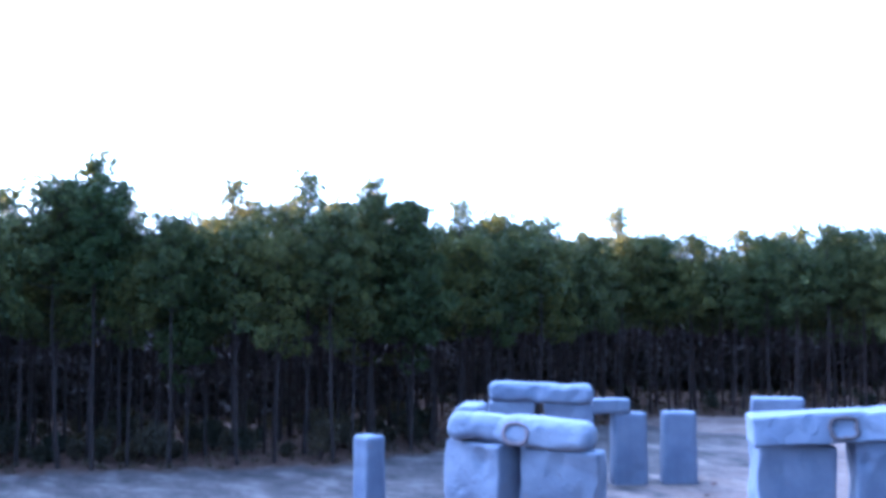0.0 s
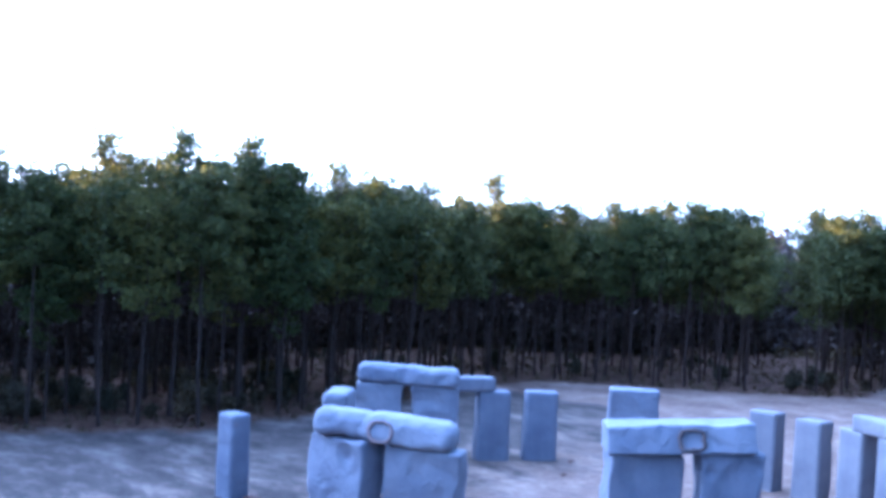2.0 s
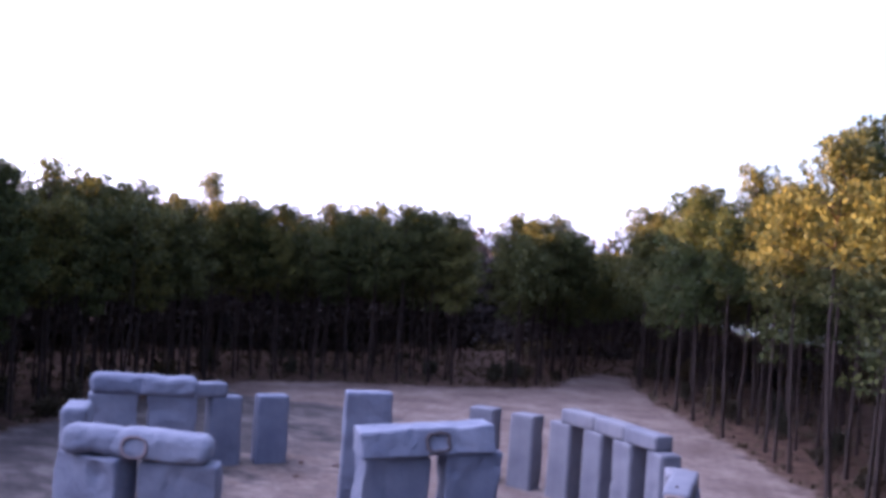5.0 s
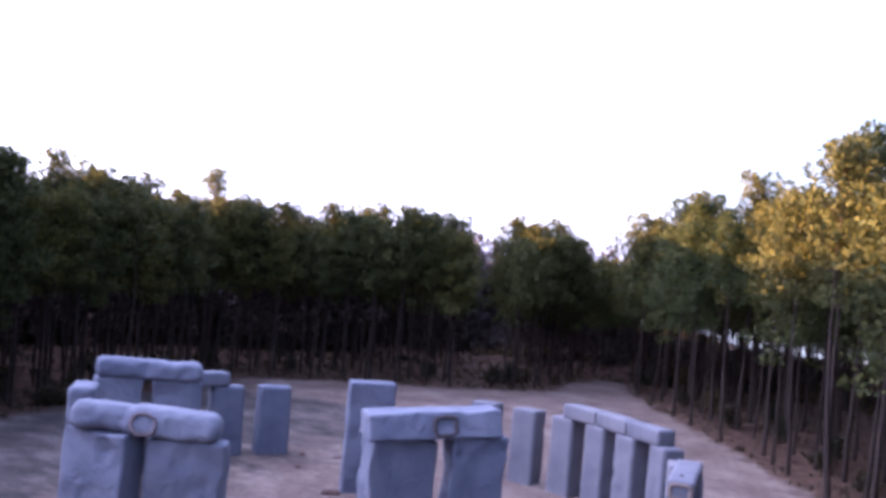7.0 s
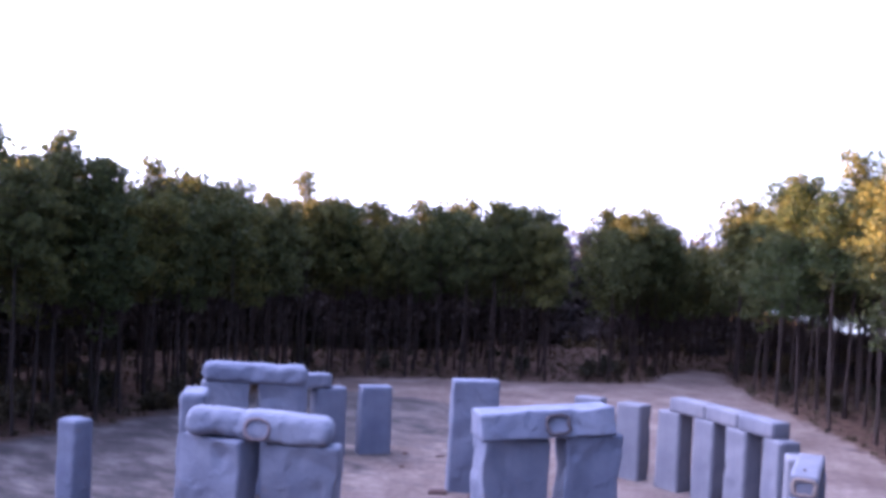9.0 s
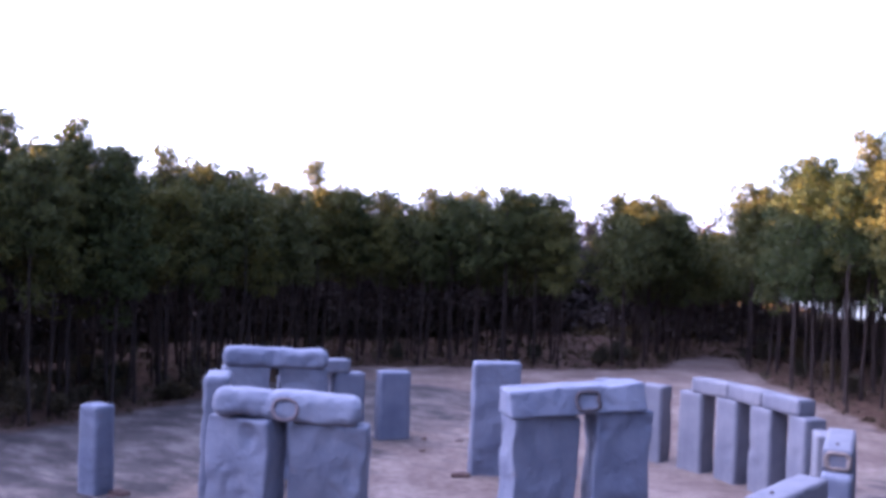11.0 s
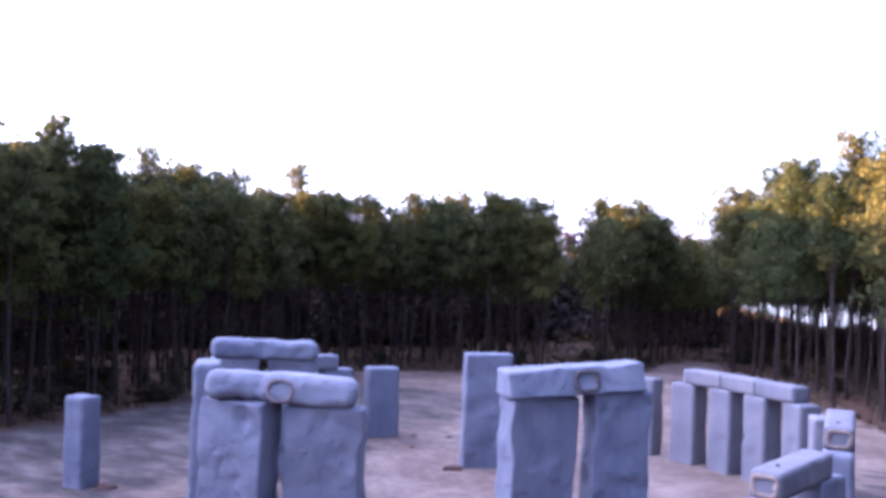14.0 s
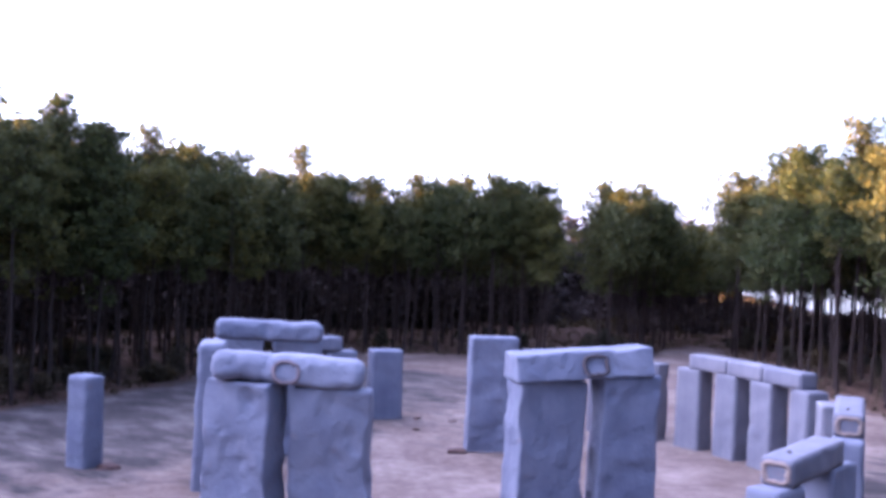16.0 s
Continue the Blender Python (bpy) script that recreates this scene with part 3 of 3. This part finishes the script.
def forest():
    rng = random.Random(5)
    placed, far = [], []
    marks = [(x, y) for x, y, _, _ in LANDMARKS]
    tries = 0
    while tries < 90000 and len(placed) + len(far) < 830:
        tries += 1
        x, y = rng.uniform(-85, 75), rng.uniform(-60, 125)
        e, along = edge_place(x, y)
        if e > -0.8 or e < -36 or on_track(x, y) or on_ride(x, y):
            continue
        if along > 12.8 and e < -26:
            continue
        if y < 12 and x > 10:
            continue
        gap = (2.0 if e > -12 else 2.6) * (1.3 if along > 13 else 1.0)
        if any((x - a) ** 2 + (y - b) ** 2 < gap * gap for a, b, _ in placed + far) or any((x - a) ** 2 + (y - b) ** 2 < 3.2 for a, b in marks):
            continue
        (placed if e > -12 and len(placed) < 290 else far).append((x, y, along))
    for _ in range(4000):
        x, y = rng.uniform(-60, 70), rng.uniform(30, 135)
        e, along = edge_place(x, y)
        if along > 9.6 and -75 < e < -14 and y < 122 and not on_track(x, y) and not on_ride(x, y) and all((x - a) ** 2 + (y - b) ** 2 > (14 if x < -14 and along < 13.5 else 24) for a, b, _ in far):
            far.append((x, y, along))
    # unseen trees added to the south and east to block low sky light
    for _ in range(5000):
        x, y = rng.uniform(-70, 85), rng.uniform(-93, 24)
        e, along = edge_place(x, y)
        if -22 < e < -1 and (x > 20 or y < -56) and all((x - a) ** 2 + (y - b) ** 2 > 7 for a, b, _ in far):
            far.append((x, y, 16.5 if x > 20 else 21.0))
    for _ in range(3000):
        x, y = rng.uniform(-40, 12), rng.uniform(76, 120)
        e, along = edge_place(x, y)
        if along > 11.2 and e < -12 and not on_track(x, y) and not on_ride(x, y) and all((x - a) ** 2 + (y - b) ** 2 > 5.5 for a, b, _ in far):
            far.append((x, y, along))
    for x, y, tall, k in LANDMARKS:
        plant(k, x, y, rng.uniform(0, 360), (tall - 0.3) / TALL[k])
    for x, y, along in placed:
        k = rng.choices(range(9), (5, 5, 3.5, 5, 2.4, 1, 1.8, 1.6, 5) if along < 10.4 else (4, 2, 3, 1, 1, 3, 0.4, 5, 1) if along < 13.2 else (4, 4, 2, 3, 2, 0.2, 0.8, 1.5, 3))[0]
        tall = skyline(along) * (rng.uniform(0.98, 1.08) if k in (4, 6) and along < 6 else rng.uniform(0.83, 1.02))
        plant(k, x, y, rng.uniform(0, 360), tall / TALL[k])
    stock = [pine_parts(40 + i, 16.5, 0.56 + 0.06 * i, 2.0, 24, 1.0, False, 0.11) for i in range(3)] + [pine_parts(43 + i, 16.5, 0.41 + 0.06 * i, 2.1, 24, 1.0, False, 0.11) for i in range(2)]
    for kind, (name, mat) in enumerate((("far_trunks", BARK), ("far_crowns", NEEDLES))):
        verts, faces = [], []
        src = []
        for s in stock:
            b = s[kind]
            b.verts.index_update()
            src.append((np.array([v.co for v in b.verts]), [[v.index for v in f.verts] for f in b.faces]))
        r2 = random.Random(8)
        for x, y, along in far:
            co, fs = src[r2.choice((3, 4)) if along > 10.4 else r2.randrange(3)]
            a, s = r2.uniform(0, 6.3), skyline(along) / 16.5 * r2.uniform(0.78, 0.95)
            rot = np.array([[math.cos(a), -math.sin(a), 0], [math.sin(a), math.cos(a), 0], [0, 0, 1]])
            base = len(verts)
            verts.extend((co @ rot.T * s + (x, y, 0.2)).tolist())
            faces.extend([[i + base for i in f] for f in fs])
        me = bpy.data.meshes.new(name)
        me.from_pydata(verts, [], faces)
        me.materials.append(mat)
        ob = new(name, me)
        tagged(ob, "deep pine woods behind the clearing's edge, with unseen screening trees added", "woods", kind="stuff")
    for s in stock:
        s[0].free(), s[1].free()


forest()


# ---- undergrowth ----
def undergrowth(name, mat, count, seed, lo, hi, size, label):
    rng = random.Random(seed)
    bm = bmesh.new()
    made = 0
    while made < count:
        x, y = rng.uniform(-70, 45), rng.uniform(-45, 100)
        e = edge_distance(x, y)
        if not lo < e < hi or (y < 8 and x > 10):
            continue
        made += 1
        z = ground_height(x, y)
        s = size * rng.uniform(0.5, 1.4)
        for _ in range(9):
            a = rng.uniform(0, 6.3)
            lean = Vector((math.cos(a) * rng.uniform(0.2, 0.8), math.sin(a) * rng.uniform(0.2, 0.8), 1)).normalized()
            b = Vector((x + rng.gauss(0, 0.3) * s, y + rng.gauss(0, 0.3) * s, z - 0.02))
            w = Vector((-math.sin(a), math.cos(a), 0)) * 0.09 * s
            l = s * rng.uniform(0.5, 1.1)
            bm.faces.new([bm.verts.new(b - w), bm.verts.new(b + w), bm.verts.new(b + lean * l + w * 1.6), bm.verts.new(b + lean * l * 1.1 - w)])
    ob = mesh_object(name, bm, mat)
    return tagged(ob, label, "undergrowth", kind="stuff")


undergrowth("dry_undergrowth", BRUSH, 7000, 3, -34, -0.2, 0.3, "dry brown grass and brush under the pines")
undergrowth("green_undergrowth", SHRUB, 160, 4, -30, -8, 0.8, "low dark green shrubs among the pine trunks")


def shrub(seed, height, wide):
    """A low dark bush of several stems."""
    rng = random.Random(seed)
    root, leaves = new("shrub"), bmesh.new()
    for _ in range(6):
        a, lean = rng.uniform(0, 6.3), rng.uniform(0.1, 0.5) * wide
        end = Vector((math.cos(a) * lean, math.sin(a) * lean, height * rng.uniform(0.55, 0.95)))
        stem = bmesh.new()
        limb(stem, Vector((math.cos(a) * 0.08, math.sin(a) * 0.08, -0.1)), end, 0.03, 0.01, 4)
        mesh_object("stem", stem, BARK, root)
        clump(leaves, end, 0.32 * wide, rng, 60, 0.05)
        clump(leaves, end * 0.62 + Vector((rng.gauss(0, 0.2), rng.gauss(0, 0.2), 0)), 0.3 * wide, rng, 45, 0.05)
    mesh_object("foliage", leaves, SHRUB, root)
    return tagged(root, "low dark bush at the foot of the pines", "shrub", "shrubs along the clearing's edge")


def plant_shrubs():
    rng = random.Random(17)
    stock = [shrub(61, 1.3, 1.1), shrub(62, 1.9, 1.3), shrub(63, 0.9, 1.2)]
    used, spots = [False] * 3, []
    while len(spots) < 150:
        x, y = rng.uniform(-48, 30), rng.uniform(-40, 75)
        e, along = edge_place(x, y)
        lush = 0.5 < along < 5.2 and -15 < e < -0.9
        if not lush and not (-9 < e < -1.2 and rng.random() < (0.25 if along > 9 else 0.1)):
            continue
        if (y < 10 and x > 10) or on_track(x, y) or any((x - a) ** 2 + (y - b) ** 2 < 1.2 for a, b in spots):
            continue
        spots.append((x, y))
        k = rng.randrange(3)
        ob = copy_thing(stock[k], Matrix()) if used[k] else stock[k]
        used[k] = True
        ob.matrix_basis = pose(x, y, ground_height(x, y), 0, 0, rng.uniform(0, 360)) @ Matrix.Scale(rng.uniform(0.7, 1.25), 4)


plant_shrubs()


def thicket():
    """Added growth that darkens the deep woods and blocks low sun and sky."""
    rng = random.Random(21)
    bm = bmesh.new()
    spots = []
    behind = 0
    # unseen ring to the south and east, added to block horizon light
    while behind < 330:
        x, y = rng.uniform(-75, 95), rng.uniform(-95, 25)
        e, along = edge_place(x, y)
        if not -34 < e < -12 or not (x > 24 or y < -58):
            continue
        behind += 1
        top = rng.uniform(7, 13)
        for _ in range(24):
            z = rng.uniform(0.3, top)
            r = 2.2 * (1 - 0.5 * z / top)
            tuft(bm, Vector((x + rng.gauss(0, 0.6) * r, y + rng.gauss(0, 0.6) * r, z)), rng.uniform(0.9, 1.4), rng, 9, 0.32)
    low = 0
    while low < 170:
        x, y = rng.uniform(-75, -2), rng.uniform(70, 124)
        if edge_distance(x, y) > -9 or on_track(x, y):
            continue
        low += 1
        top = rng.uniform(0.8, 2.2) if y < 100 else rng.uniform(1.5, 3.4) if x < -33 else rng.uniform(0.8, 1.9)
        for _ in range(15):
            z = rng.uniform(0.2, top)
            tuft(bm, Vector((x + rng.gauss(0, 0.9), y + rng.gauss(0, 0.9), z)), rng.uniform(0.7, 1.1), rng, 9, 0.3)
    # fills the dark interior; its tall outer belt is added to block sun
    while len(spots) < 1500:
        x, y = rng.uniform(-130, -10), rng.uniform(-75, 130)
        e, along = edge_place(x, y)
        if not -84 < e < -22 or along > 13 or (along > 11.2 and x > -38) or on_track(x, y) or on_ride(x, y):
            continue
        spots.append((x, y))
        top = rng.uniform(2.5, 5.5) if e > -29 else rng.uniform(7, 11) if e > -44 else rng.uniform(9, 16)
        limb(bm, Vector((x, y, 0)), Vector((x, y, top)), 0.07, 0.02, 4)
        for _ in range(22):
            z = rng.uniform(0.3, top)
            r = 1.7 * (1 - 0.6 * z / top)
            tuft(bm, Vector((x + rng.gauss(0, 0.6) * r, y + rng.gauss(0, 0.6) * r, z)), rng.uniform(0.7, 1.1), rng, 9, 0.28)
    return tagged(mesh_object("young_woods", bm, UNDERSTORY), "added growth that darkens the deep woods and screens low light", "woods", kind="stuff")


thicket()


def shrub_belt():
    rng = random.Random(33)
    bm = bmesh.new()
    made = 0
    while made < 3000:
        x, y = rng.uniform(-100, 30), rng.uniform(72, 195)
        if edge_distance(x, y) > -16 or on_track(x, y) or y > 134 + max(0.0, -28 - x) * 1.5:
            continue
        made += 1
        for _ in range(5):
            tuft(bm, Vector((x + rng.gauss(0, 0.9), y + rng.gauss(0, 0.9), rng.uniform(0.1, 0.9))), rng.uniform(0.5, 0.8), rng, 7, 0.3)
    return tagged(mesh_object("bay_shrubs", bm, SHRUB), "dark low shrubs between the pines and the bay", "undergrowth", kind="stuff")


shrub_belt()


# ---- water beyond the woods ----
def build_water():
    m, nt, b = material("bay_water", 0.08, 0.5)
    b.inputs["Base Color"].default_value = (0.03, 0.05, 0.06, 1)
    bump(nt, b, noise_tex(nt, coords(nt), 0.8, 4), 0.25, 0.1)
    xs = [-160, -75, -50, -30, -10, 40, 300]
    ys = [290, 213, 178, 148, 137, 160, 60]
    bm = bmesh.new()
    near = [bm.verts.new((x, y, 0.3)) for x, y in zip(xs, ys)]
    shore = [bm.verts.new((x - 1.0, y + 2.0, 0.36)) for x, y in zip(xs, ys)]
    farther = [bm.verts.new((x * 8, 2400, 0.36)) for x in xs]
    for i in range(len(xs) - 1):
        bm.faces.new((near[i], near[i + 1], shore[i + 1], shore[i]))
        bm.faces.new((shore[i], shore[i + 1], farther[i + 1], farther[i]))
    return tagged(mesh_object("water", bm, m), "pale still bay water beyond the pines", "water", kind="structure")


build_water()
